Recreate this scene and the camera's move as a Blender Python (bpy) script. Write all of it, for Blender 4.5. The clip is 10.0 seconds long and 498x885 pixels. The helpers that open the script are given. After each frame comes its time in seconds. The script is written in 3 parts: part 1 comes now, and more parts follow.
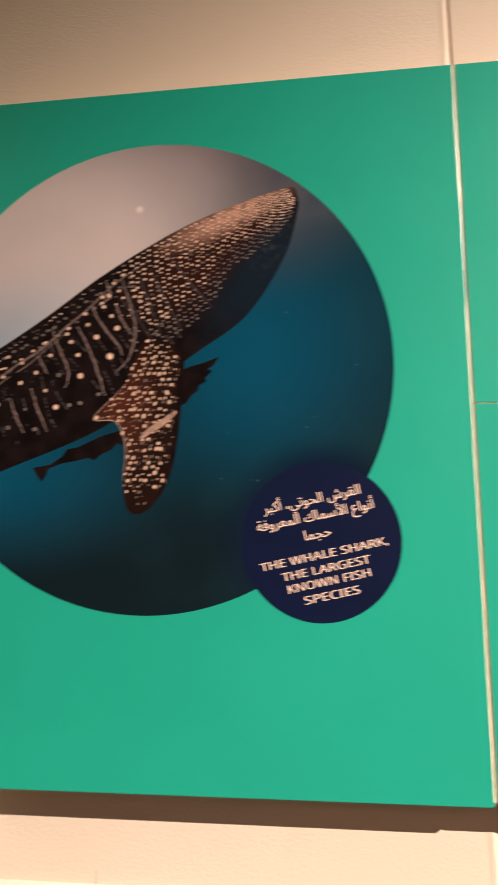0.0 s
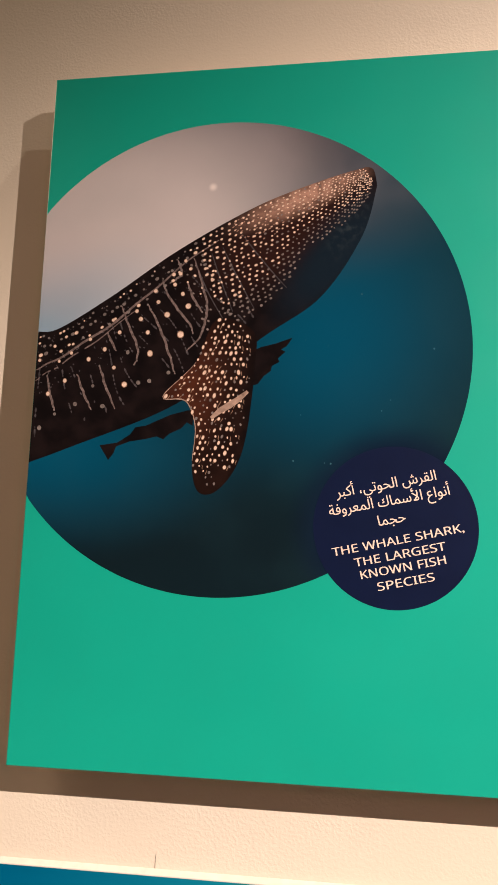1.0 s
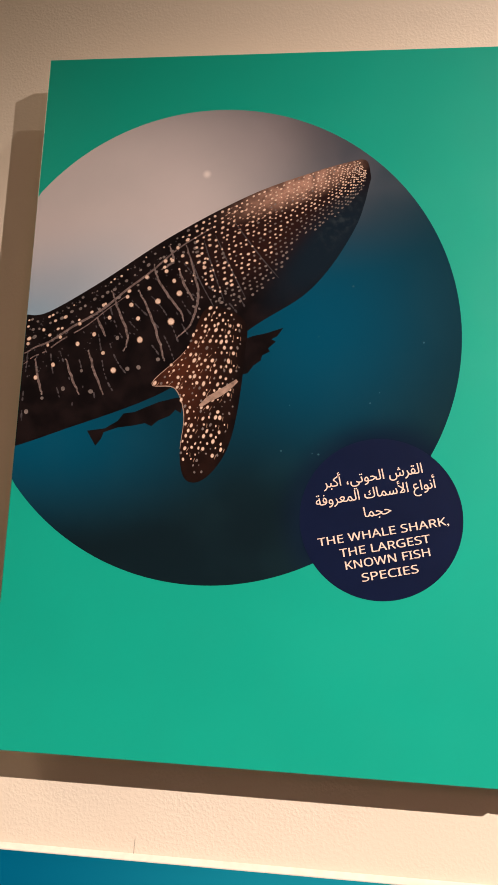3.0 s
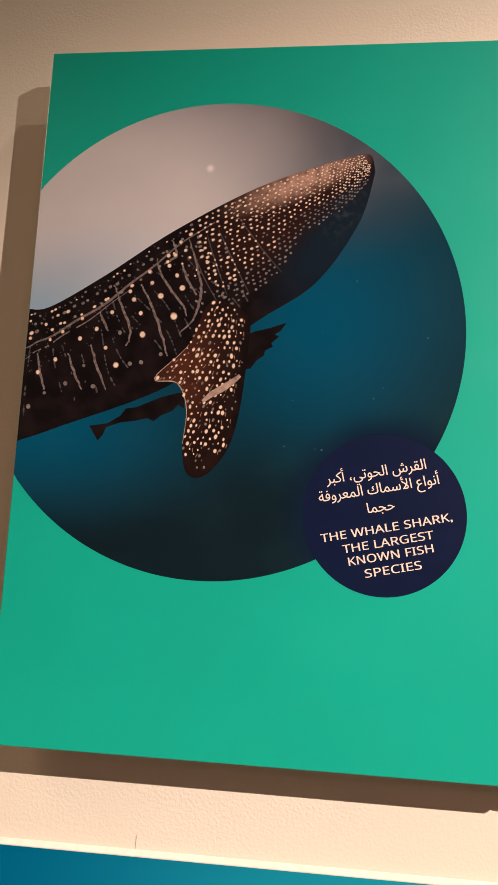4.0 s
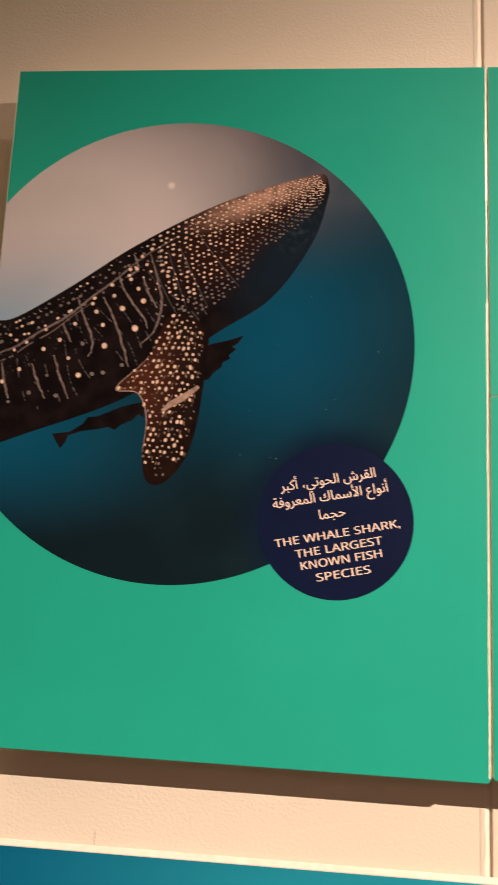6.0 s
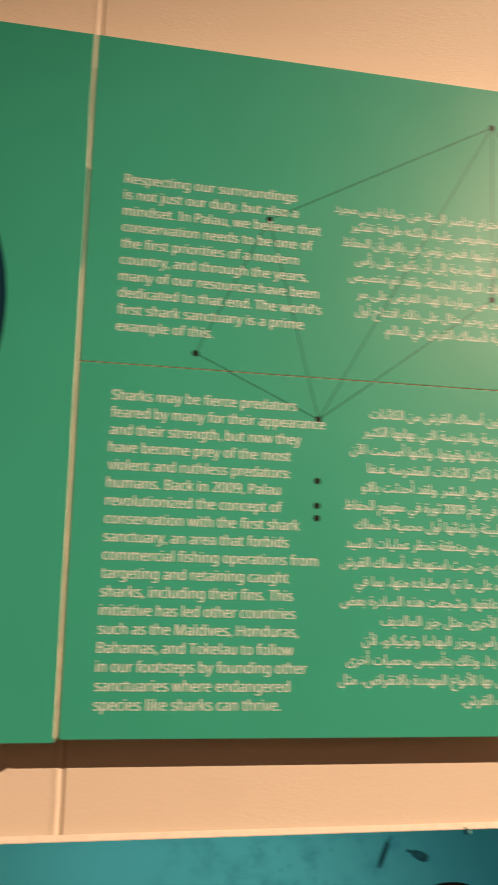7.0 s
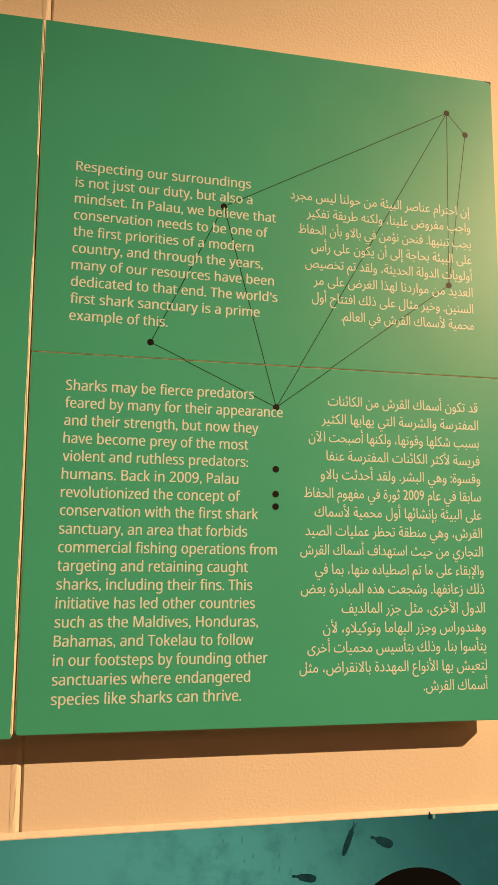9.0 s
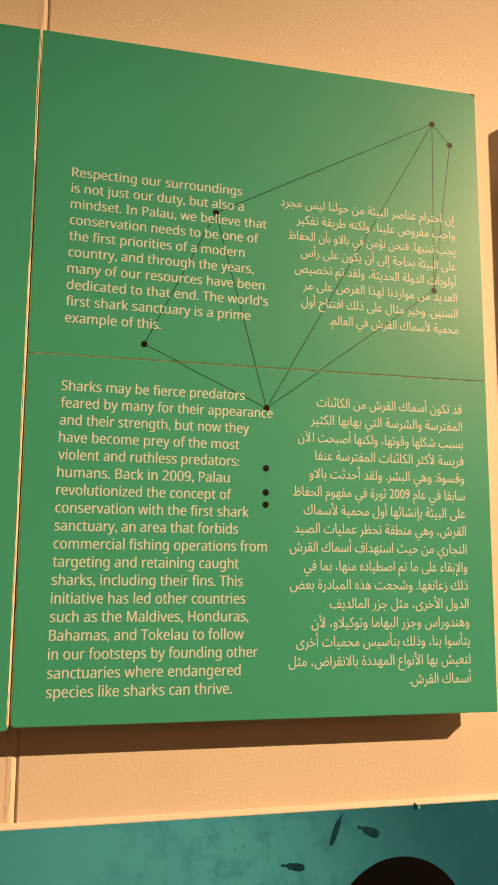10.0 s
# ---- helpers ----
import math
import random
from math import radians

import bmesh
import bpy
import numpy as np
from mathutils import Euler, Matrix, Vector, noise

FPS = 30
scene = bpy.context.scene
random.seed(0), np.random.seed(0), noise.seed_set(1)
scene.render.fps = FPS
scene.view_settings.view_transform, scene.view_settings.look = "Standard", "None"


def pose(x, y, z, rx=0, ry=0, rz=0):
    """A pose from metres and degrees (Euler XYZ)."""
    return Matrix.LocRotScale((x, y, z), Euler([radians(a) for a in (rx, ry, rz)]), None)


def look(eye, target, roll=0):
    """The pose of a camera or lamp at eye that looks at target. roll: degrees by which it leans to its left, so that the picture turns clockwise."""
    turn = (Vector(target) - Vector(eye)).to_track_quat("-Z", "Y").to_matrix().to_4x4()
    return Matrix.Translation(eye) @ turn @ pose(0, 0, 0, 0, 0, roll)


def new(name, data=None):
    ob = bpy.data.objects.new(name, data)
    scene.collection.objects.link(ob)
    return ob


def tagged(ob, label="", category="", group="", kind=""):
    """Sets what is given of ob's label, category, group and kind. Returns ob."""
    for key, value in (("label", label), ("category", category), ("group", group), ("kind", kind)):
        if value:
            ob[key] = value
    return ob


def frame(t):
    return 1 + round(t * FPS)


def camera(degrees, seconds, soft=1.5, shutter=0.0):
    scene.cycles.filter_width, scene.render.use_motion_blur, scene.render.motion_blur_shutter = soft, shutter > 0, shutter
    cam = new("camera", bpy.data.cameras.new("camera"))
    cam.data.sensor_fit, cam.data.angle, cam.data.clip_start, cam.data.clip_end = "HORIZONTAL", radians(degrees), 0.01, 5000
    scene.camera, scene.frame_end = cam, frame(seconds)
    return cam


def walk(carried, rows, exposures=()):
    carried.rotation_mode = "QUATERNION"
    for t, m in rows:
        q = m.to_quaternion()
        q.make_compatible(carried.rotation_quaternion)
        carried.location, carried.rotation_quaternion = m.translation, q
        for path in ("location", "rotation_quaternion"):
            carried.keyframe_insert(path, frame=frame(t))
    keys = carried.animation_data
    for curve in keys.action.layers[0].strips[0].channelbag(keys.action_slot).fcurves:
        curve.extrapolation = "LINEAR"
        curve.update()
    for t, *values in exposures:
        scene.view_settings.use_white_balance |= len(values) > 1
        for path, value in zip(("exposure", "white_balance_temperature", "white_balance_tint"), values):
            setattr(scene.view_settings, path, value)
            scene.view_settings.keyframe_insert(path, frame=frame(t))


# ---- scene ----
cam = camera(36.0, 10.0, shutter=0.6)
PATH = [
    (0, (-0.187, -1.285, 1.425), (-0.463, 0.67, 1.742), -0.1),
    (0.2, (-0.207, -1.286, 1.417), (-0.538, 0.66, 1.736), 0.5),
    (0.5, (-0.268, -1.283, 1.401), (-0.575, 0.665, 1.73), 0.7),
    (1, (-0.301, -1.275, 1.394), (-0.594, 0.678, 1.714), 1.6),
    (1.5, (-0.308, -1.279, 1.401), (-0.575, 0.679, 1.707), 2.2),
    (2, (-0.3, -1.279, 1.395), (-0.554, 0.682, 1.698), 2.4),
    (2.5, (-0.313, -1.28, 1.392), (-0.552, 0.683, 1.694), 2.6),
    (4, (-0.319, -1.273, 1.387), (-0.561, 0.69, 1.679), 2.9),
    (4.5, (-0.322, -1.286, 1.391), (-0.557, 0.677, 1.69), 2.7),
    (5, (-0.317, -1.304, 1.389), (-0.538, 0.657, 1.713), 2.8),
    (5.2, (-0.307, -1.317, 1.4), (-0.53, 0.645, 1.716), 2.8),
    (6.3, (-0.239, -1.319, 1.388), (-0.364, 0.656, 1.682), 3.1),
    (6.5, (-0.135, -1.325, 1.4), (-0.112, 0.656, 1.671), 3.1),
    (6.7, (0.012, -1.317, 1.373), (0.126, 0.658, 1.662), 3.0),
    (6.9, (0.066, -1.32, 1.368), (0.348, 0.639, 1.656), 2.5),
    (7, (0.096, -1.322, 1.364), (0.414, 0.63, 1.66), 1.9),
    (7.2, (0.116, -1.321, 1.363), (0.498, 0.622, 1.648), 1.8),
    (7.5, (0.143, -1.313, 1.348), (0.534, 0.626, 1.642), 1.4),
    (8, (0.149, -1.31, 1.348), (0.539, 0.629, 1.644), 1.1),
    (8.5, (0.147, -1.315, 1.358), (0.527, 0.626, 1.653), 0.7),
    (9, (0.137, -1.316, 1.353), (0.508, 0.628, 1.641), 0.7),
    (9.5, (0.126, -1.329, 1.355), (0.505, 0.613, 1.649), 0.9),
    (10, (0.124, -1.349, 1.337), (0.527, 0.586, 1.64), 0.7),
]
EXPOSURES = [(0.0, 0.16, 6800, 12.5), (0.5, 0.31, 6450, 9.5), (1.2, 0.15, 6400, 9.8), (5.2, 0.14, 6400, 9.8), (6.3, -0.11, 7300, 15), (6.6, -0.31, 7700, 21.5), (7.2, -0.71, 10600, 20), (7.9, -0.71, 14200, 19.3), (10.0, -0.69, 14600, 18.8)]
walk(cam, [(t, look(eye, target, roll)) for t, eye, target, roll in PATH], EXPOSURES)
KEY_W, SECOND_W, SIDE_W, FILL_W = 13300, 520, 1080, 86
GREEN = (0.0060, 0.398, 0.289)

# ---- light ----
world = bpy.data.worlds.new("gallery_air")
scene.world = world
world.use_nodes = True
world.node_tree.nodes["Background"].inputs[0].default_value = (0.9, 0.75, 0.6, 1)
world.node_tree.nodes["Background"].inputs[1].default_value = 0.02


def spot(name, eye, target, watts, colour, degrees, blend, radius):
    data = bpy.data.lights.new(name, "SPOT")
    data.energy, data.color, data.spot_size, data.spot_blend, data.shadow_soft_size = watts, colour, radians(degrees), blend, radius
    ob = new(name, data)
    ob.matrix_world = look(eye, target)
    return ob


def area_lamp(name, x, y, z, size, watts, colour):
    data = bpy.data.lights.new(name, "AREA")
    data.energy, data.color, data.size = watts, colour, size
    ob = new(name, data)
    ob.matrix_world = pose(x, y, z)
    return ob


spot("key_spot", (8.3, -6.0, 7.0), (0.35, 0, 0.51), KEY_W, (1.0, 0.84, 0.72), 24.3, 1.0, 0.035)
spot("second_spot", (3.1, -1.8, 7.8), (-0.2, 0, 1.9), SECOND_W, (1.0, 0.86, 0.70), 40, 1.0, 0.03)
spot("side_spot", (4.55, -6.0, 4.85), (0.98, 0, 2.15), SIDE_W, (1.0, 0.50, 0.42), 14.0, 1.0, 1.60)
# unseen fill lamp, added to brighten the left wall and the shadow there
area_lamp("fill_light", -4.2, -1.5, 4.0, 1.4, FILL_W, (1.0, 0.74, 0.50))


# ---- materials ----
class Net:
    """A material's node tree, with short calls for the nodes used here."""

    def __init__(self, name, rough=0.5, metal=0.0):
        self.mat = bpy.data.materials.new(name)
        self.mat.use_nodes = True
        self.t = self.mat.node_tree
        self.b = self.t.nodes["Principled BSDF"]
        self.b.inputs["Roughness"].default_value = rough
        self.b.inputs["Metallic"].default_value = metal
        self.pos = self.node("ShaderNodeTexCoord").outputs["Object"]

    def node(self, kind):
        return self.t.nodes.new(kind)

    def put(self, socket, value):
        if isinstance(value, bpy.types.NodeSocket):
            self.t.links.new(value, socket)
        elif isinstance(value, tuple) and len(value) == 3 and socket.type == "RGBA":
            socket.default_value = (*value, 1)
        else:
            socket.default_value = value

    def math(self, op, a, b=0.0, c=0.0):
        n = self.node("ShaderNodeMath")
        n.operation = op
        for s, v in zip(n.inputs, (a, b, c)):
            self.put(s, v)
        return n.outputs[0]

    def noise(self, scale, detail=3.0, rough=0.5, where=None):
        n = self.node("ShaderNodeTexNoise")
        self.put(n.inputs["Vector"], where or self.pos)
        n.inputs["Scale"].default_value, n.inputs["Detail"].default_value, n.inputs["Roughness"].default_value = scale, detail, rough
        return n.outputs["Fac"]

    def remap(self, v, a, b, c=0.0, d=1.0, smooth=True):
        n = self.node("ShaderNodeMapRange")
        n.interpolation_type = "SMOOTHSTEP" if smooth else "LINEAR"
        for s, x in zip(n.inputs, (v, a, b, c, d)):
            self.put(s, x)
        return n.outputs[0]

    def mix(self, fac, a, b, blend="MIX"):
        n = self.node("ShaderNodeMix")
        n.data_type, n.blend_type = "RGBA", blend
        self.put(n.inputs[0], fac)
        self.put(n.inputs[6], a)
        self.put(n.inputs[7], b)
        return n.outputs[2]

    def radial(self, x, z, rx, rz, inner=0.0, turn=0.0):
        """1 at (x, z), falling smoothly to 0 on the ellipse round it, turned by turn degrees."""
        s = self.node("ShaderNodeSeparateXYZ")
        self.put(s.inputs[0], self.pos)
        c, d = math.cos(radians(turn)), math.sin(radians(turn))
        dx, dz = self.math("SUBTRACT", s.outputs[0], x), self.math("SUBTRACT", s.outputs[2], z)
        u = self.math("MULTIPLY", self.math("ADD", self.math("MULTIPLY", dx, c), self.math("MULTIPLY", dz, d)), 1 / rx)
        v = self.math("MULTIPLY", self.math("SUBTRACT", self.math("MULTIPLY", dz, c), self.math("MULTIPLY", dx, d)), 1 / rz)
        r = self.math("SQRT", self.math("ADD", self.math("MULTIPLY", u, u), self.math("MULTIPLY", v, v)))
        return self.remap(r, inner, 1.0, 1.0, 0.0)

    def along(self, dx, dz, a, b):
        """0 to 1 along a direction of the plane, between a and b."""
        s = self.node("ShaderNodeSeparateXYZ")
        self.put(s.inputs[0], self.pos)
        return self.remap(self.math("ADD", self.math("MULTIPLY", s.outputs[0], dx), self.math("MULTIPLY", s.outputs[2], dz)), a, b)

    def bump(self, height, strength, distance):
        n = self.node("ShaderNodeBump")
        n.inputs["Strength"].default_value, n.inputs["Distance"].default_value = strength, distance
        self.put(n.inputs["Height"], height)
        self.put(self.b.inputs["Normal"], n.outputs[0])

    def done(self, colour):
        self.put(self.b.inputs["Base Color"], colour)
        return self.mat


def plain(name, colour, rough=0.5, grain=0.06, scale=60.0, shine=0.5):
    n = Net(name, rough)
    n.b.inputs["Specular IOR Level"].default_value = shine
    v = n.remap(n.noise(scale, 4), 0.3, 0.7, 1 - grain, 1 + grain, False)
    return n.done(n.mix(1.0, colour, v, "MULTIPLY"))


def wall_paint():
    n = Net("cream_wall_paint", 0.62)
    fine = n.noise(185, 2.0, 0.45)
    peel = n.remap(fine, 0.38, 0.66)
    lumps = n.noise(75, 2.0)
    patch = n.remap(n.noise(1.6, 3), 0.35, 0.65)
    height = n.math("ADD", n.math("MULTIPLY", peel, n.remap(patch, 0, 1, 0.35, 1.0)), n.math("MULTIPLY", lumps, 0.5))
    n.bump(height, 0.27, 0.0008)
    c = n.mix(patch, (0.78, 0.66, 0.54), (0.80, 0.69, 0.575))
    c = n.mix(n.remap(n.noise(9, 4), 0.62, 0.8, 0, 0.25), c, (0.70, 0.59, 0.48))
    return n.done(c)


def panel_paint(name, colour, shade):
    n = Net(name, 0.40)
    n.b.inputs["Specular IOR Level"].default_value = 0.95
    n.put(n.b.inputs["Roughness"], n.remap(n.noise(14, 4), 0.3, 0.7, 0.30, 0.33, False))
    n.bump(n.noise(420, 2.0), 0.12, 0.0003)
    c = n.mix(n.remap(n.noise(3.0, 3), 0.3, 0.7), colour, shade)
    return n.done(c)


def photo_print():
    n = Net("printed_underwater_photo", 0.30)
    n.b.inputs["Specular IOR Level"].default_value = 0.25
    c = n.mix(n.along(0.1, 1, 1.36, 1.9), (0.0045, 0.0125, 0.0180), (0.0025, 0.031, 0.050))
    c = n.mix(n.radial(-0.375, 1.80, 0.30, 0.33, 0.02), c, (0.0002, 0.066, 0.128))
    c = n.mix(n.radial(-0.87, 1.60, 0.45, 0.22, 0.0), c, (0.0005, 0.074, 0.142))
    c = n.mix(n.radial(-0.34, 2.08, 0.27, 0.21), c, (0.046, 0.060, 0.082))
    c = n.mix(n.radial(-0.45, 2.16, 0.24, 0.16), c, (0.120, 0.105, 0.120))
    above = n.along(-0.45, 0.9, 1.88, 2.02)
    c = n.mix(n.math("MULTIPLY", n.radial(-0.76, 1.98, 0.48, 0.40, 0.30), above), c, (0.58, 0.505, 0.505))
    c = n.mix(n.math("MULTIPLY", n.radial(-0.92, 1.79, 0.40, 0.175, 0.0, 22), above), c, (0.25, 0.36, 0.47))
    c = n.mix(n.math("MULTIPLY", n.remap(n.noise(4.5, 3), 0.4, 0.7), n.math("MULTIPLY", above, 0.16)), c, (0.50, 0.40, 0.42))
    c = n.mix(n.radial(-0.571, 2.073, 0.0105, 0.0105, 0.05), c, (0.82, 0.71, 0.68))
    c = n.mix(n.radial(-0.2484, 1.4642, 0.185, 0.185, 0.60), c, (0.0034, 0.0082, 0.027))
    c = n.mix(n.math("MULTIPLY", n.remap(n.noise(7, 5), 0.4, 0.75), 0.06), c, (0.03, 0.10, 0.13))
    return n.done(c)


def hide_print():
    n = Net("printed_dark_hide", 0.30)
    n.b.inputs["Specular IOR Level"].default_value = 0.25
    c = n.mix(n.remap(n.noise(28, 4), 0.35, 0.7), (0.0052, 0.0034, 0.0040), (0.0125, 0.0074, 0.0078))
    c = n.mix(n.radial(-0.44, 1.975, 0.24, 0.11, 0.2, 32), c, (0.023, 0.0078, 0.0066))
    sheen = n.math("MULTIPLY", n.radial(-0.405, 2.048, 0.17, 0.040, 0.0, 24), n.remap(n.noise(70, 4), 0.3, 0.6, 0.45, 1.0))
    c = n.mix(sheen, c, (0.50, 0.27, 0.20))
    c = n.mix(n.radial(-0.345, 1.940, 0.21, 0.075, 0.25, 50), c, (0.0062, 0.0135, 0.0235))
    c = n.mix(n.math("MULTIPLY", n.radial(-0.325, 1.985, 0.10, 0.035, 0.0, 55), n.remap(n.noise(90, 4), 0.45, 0.7, 0.0, 0.6)), c, (0.035, 0.048, 0.058))
    return n.done(c)


def fin_print():
    n = Net("printed_brown_hide", 0.30)
    n.b.inputs["Specular IOR Level"].default_value = 0.25
    c = n.mix(n.radial(-0.600, 1.690, 0.085, 0.16, 0.05, -12), (0.012, 0.0052, 0.0042), (0.072, 0.0195, 0.0105))
    c = n.mix(n.along(1, -0.12, -0.722, -0.690), c, (0.0062, 0.0036, 0.0038))
    c = n.mix(n.remap(n.noise(40, 4), 0.4, 0.7, 0, 0.5), c, (0.022, 0.009, 0.007))
    return n.done(c)


def sea_print():
    n = Net("printed_blue_water", 0.55)
    n.b.inputs["Specular IOR Level"].default_value = 0.02
    c = n.mix(n.along(1, 0, -0.95, -0.15), (0.0004, 0.105, 0.215), (0.010, 0.255, 0.345))
    c = n.mix(n.along(1, 0, -0.15, 0.15), c, (0.016, 0.37, 0.53))
    c = n.mix(n.along(1, 0.5, 0.75, 1.25), c, (0.0, 0.108, 0.170))
    c = n.mix(n.math("MULTIPLY", n.math("MULTIPLY", n.remap(n.noise(24, 6, 0.65), 0.42, 0.8), 0.75), n.along(1, 0, 0.0, 0.5)), c, (0.001, 0.14, 0.25))
    return n.done(c)


M_WALL = wall_paint()
M_GREEN = panel_paint("sea_green_board", GREEN, tuple(v * 0.94 for v in GREEN))
M_CORE = plain("board_edge_cream", (0.80, 0.73, 0.57), 0.5, 0.10, 90)
M_SEA_EDGE = plain("cream_painted_board_edge", (0.67, 0.61, 0.53), 0.6, 0.06, 60)
M_PHOTO, M_HIDE, M_FIN, M_SEA = photo_print(), hide_print(), fin_print(), sea_print()
M_NAVY = plain("navy_print", (0.004, 0.0085, 0.036), 0.30, 0.08, 20)
M_INK = plain("cream_ink", (0.62, 0.745, 0.71), 0.45, 0.04, 200)
M_PINK_INK = plain("pale_pink_ink", (0.90, 0.66, 0.55), 0.45, 0.04, 200)
M_DOT = plain("pale_spot_print", (0.77, 0.55, 0.44), 0.32, 0.22, 120)
M_BAND = plain("worn_pale_brown_print", (0.36, 0.235, 0.185), 0.32, 0.45, 90)
M_DIM = plain("grey_spot_print", (0.19, 0.15, 0.14), 0.32, 0.35, 120)
M_RIM = plain("faded_dot_rim_print", (0.30, 0.18, 0.125), 0.32, 0.25, 120)
M_GLOW = plain("rosy_brown_dash_print", (0.40, 0.23, 0.175), 0.32, 0.4, 120)
M_SPECK = plain("faint_blue_grey_print", (0.066, 0.055, 0.060), 0.32, 0.5, 150)
M_MOTE = plain("pale_teal_mote_print", (0.035, 0.11, 0.15), 0.32, 0.3, 150)
M_STREAK = plain("grey_brown_streak_print", (0.165, 0.115, 0.108), 0.35, 0.6, 150)
M_DARK = plain("dark_green_line_print", (0.002, 0.022, 0.008), 0.34, 0.1, 60, 0.5)
M_DOTTED = plain("brown_black_dot_print", (0.008, 0.0052, 0.0040), 0.34, 0.2, 60, 0.5)
M_TEAL_DARK = plain("dark_teal_print", (0.0006, 0.044, 0.072), 0.55, 0.3, 60, 0.05)
M_GLINT = plain("pale_teal_glint_print", (0.12, 0.40, 0.46), 0.55, 0.1, 60, 0.05)
M_BLOT = plain("soft_teal_blotch_print", (0.010, 0.250, 0.355), 0.55, 0.2, 80, 0.02)
M_BLACK = plain("black_print", (0.004, 0.004, 0.0045), 0.6, 0.1, 40, 0.04)
M_FLOOR = plain("dark_stone_floor", (0.115, 0.088, 0.064), 0.7, 0.1, 40)
M_CEIL = plain("black_ceiling_paint", (0.04, 0.04, 0.04), 0.9, 0.1, 10)
M_HALL = plain("warm_grey_hall_paint", (0.11, 0.095, 0.08), 0.8, 0.08, 3)
M_STEEL = plain("grey_steel", (0.35, 0.35, 0.36), 0.4, 0.1, 80)


# ---- building blocks ----
def mesh_from(name, bm, material):
    me = bpy.data.meshes.new(name)
    bm.to_mesh(me)
    bm.free()
    me.materials.append(material)
    return me


def slab(outline, y0, y1, bevel=0.0):
    """A plate with the outline (x, z) between the depths y0 (front) and y1 (back)."""
    bm = bmesh.new()
    front = bm.faces.new([bm.verts.new((x, y0, z)) for x, z in outline])
    bm.normal_update()
    if front.normal.y > 0:
        front.normal_flip()
    made = bmesh.ops.extrude_face_region(bm, geom=[front])
    bmesh.ops.translate(bm, vec=(0, y1 - y0, 0), verts=[v for v in made["geom"] if isinstance(v, bmesh.types.BMVert)])
    bmesh.ops.recalc_face_normals(bm, faces=bm.faces)
    if bevel:
        bmesh.ops.bevel(bm, geom=list(bm.edges), offset=bevel, segments=2, affect="EDGES", profile=0.5)
    return bm


def sheet(outlines, y):
    """Thin printed shapes at the depth y, facing the viewer; a hair apart where they overlap."""
    bm = bmesh.new()
    for k, outline in enumerate(outlines):
        f = bm.faces.new([bm.verts.new((x, y - 1.1e-6 * (k % 8), z)) for x, z in outline])
        f.normal_update()
        if f.normal.y > 0:
            f.normal_flip()
    bmesh.ops.remove_doubles(bm, verts=bm.verts, dist=1e-6)
    bmesh.ops.triangulate(bm, faces=list(bm.faces))
    return bm


def box_bm(x0, x1, y0, y1, z0, z1, bevel=0.0):
    return slab([(x0, z0), (x1, z0), (x1, z1), (x0, z1)], y0, y1, bevel)


def disc(x, z, r, n=96, sx=1.0, turn=0.0):
    c, s = math.cos(turn), math.sin(turn)
    ring = [(r * sx * math.cos(a), r * math.sin(a)) for a in (2 * math.pi * k / n for k in range(n))]
    return [(x + c * u - s * v, z + s * u + c * v) for u, v in ring]


def bar(a, b, w):
    d = Vector((b[0] - a[0], b[1] - a[1])).normalized() * (w / 2)
    return [(a[0] - d.y, a[1] + d.x), (b[0] - d.y, b[1] + d.x), (b[0] + d.y, b[1] - d.x), (a[0] + d.y, a[1] - d.x)]


def smooth(points, closed=False, steps=8):
    """A rounded line through the points."""
    n, out = len(points), []
    for k in range(n if closed else n - 1):
        p = [points[(k + j) % n] if closed else points[min(max(k + j, 0), n - 1)] for j in (-1, 0, 1, 2)]
        for i in range(steps):
            t = i / steps
            out.append(tuple(0.5 * (2 * p[1][a] + (p[2][a] - p[0][a]) * t + (2 * p[0][a] - 5 * p[1][a] + 4 * p[2][a] - p[3][a]) * t * t
                                    + (3 * p[1][a] - p[0][a] - 3 * p[2][a] + p[3][a]) * t ** 3) for a in (0, 1)))
    return out if closed else out + [points[-1]]


def ribbon(points, w):
    """Outlines of the lengths of a band along a line, tapering at its ends; neighbours share their corners."""
    n, rows = len(points) - 1, []
    for k, p in enumerate(points):
        a, b = points[max(k - 1, 0)], points[min(k + 1, n)]
        d = Vector((b[0] - a[0], b[1] - a[1])).normalized() * (w / 2 * (0.35 + 0.65 * math.sin(math.pi * (k + 0.3) / (n + 0.6))))
        rows.append(((p[0] - d.y, p[1] + d.x), (p[0] + d.y, p[1] - d.x)))
    return [[a[0], b[0], b[1], a[1]] for a, b in zip(rows, rows[1:])]


def inside(p, outline):
    hit = False
    for (x1, z1), (x2, z2) in zip(outline, outline[1:] + outline[:1]):
        if (z1 > p[1]) != (z2 > p[1]) and p[0] < (x2 - x1) * (p[1] - z1) / (z2 - z1) + x1:
            hit = not hit
    return hit


def thing(name, x, y, z):
    ob = new(name)
    ob.empty_display_size = 0.05
    ob.location = (x, y, z)
    return ob


def under(parent, ob):
    """Keeps ob where it is built while it hangs under parent."""
    ob.parent = parent
    ob.matrix_parent_inverse = Matrix.Translation(parent.location).inverted()
    return ob


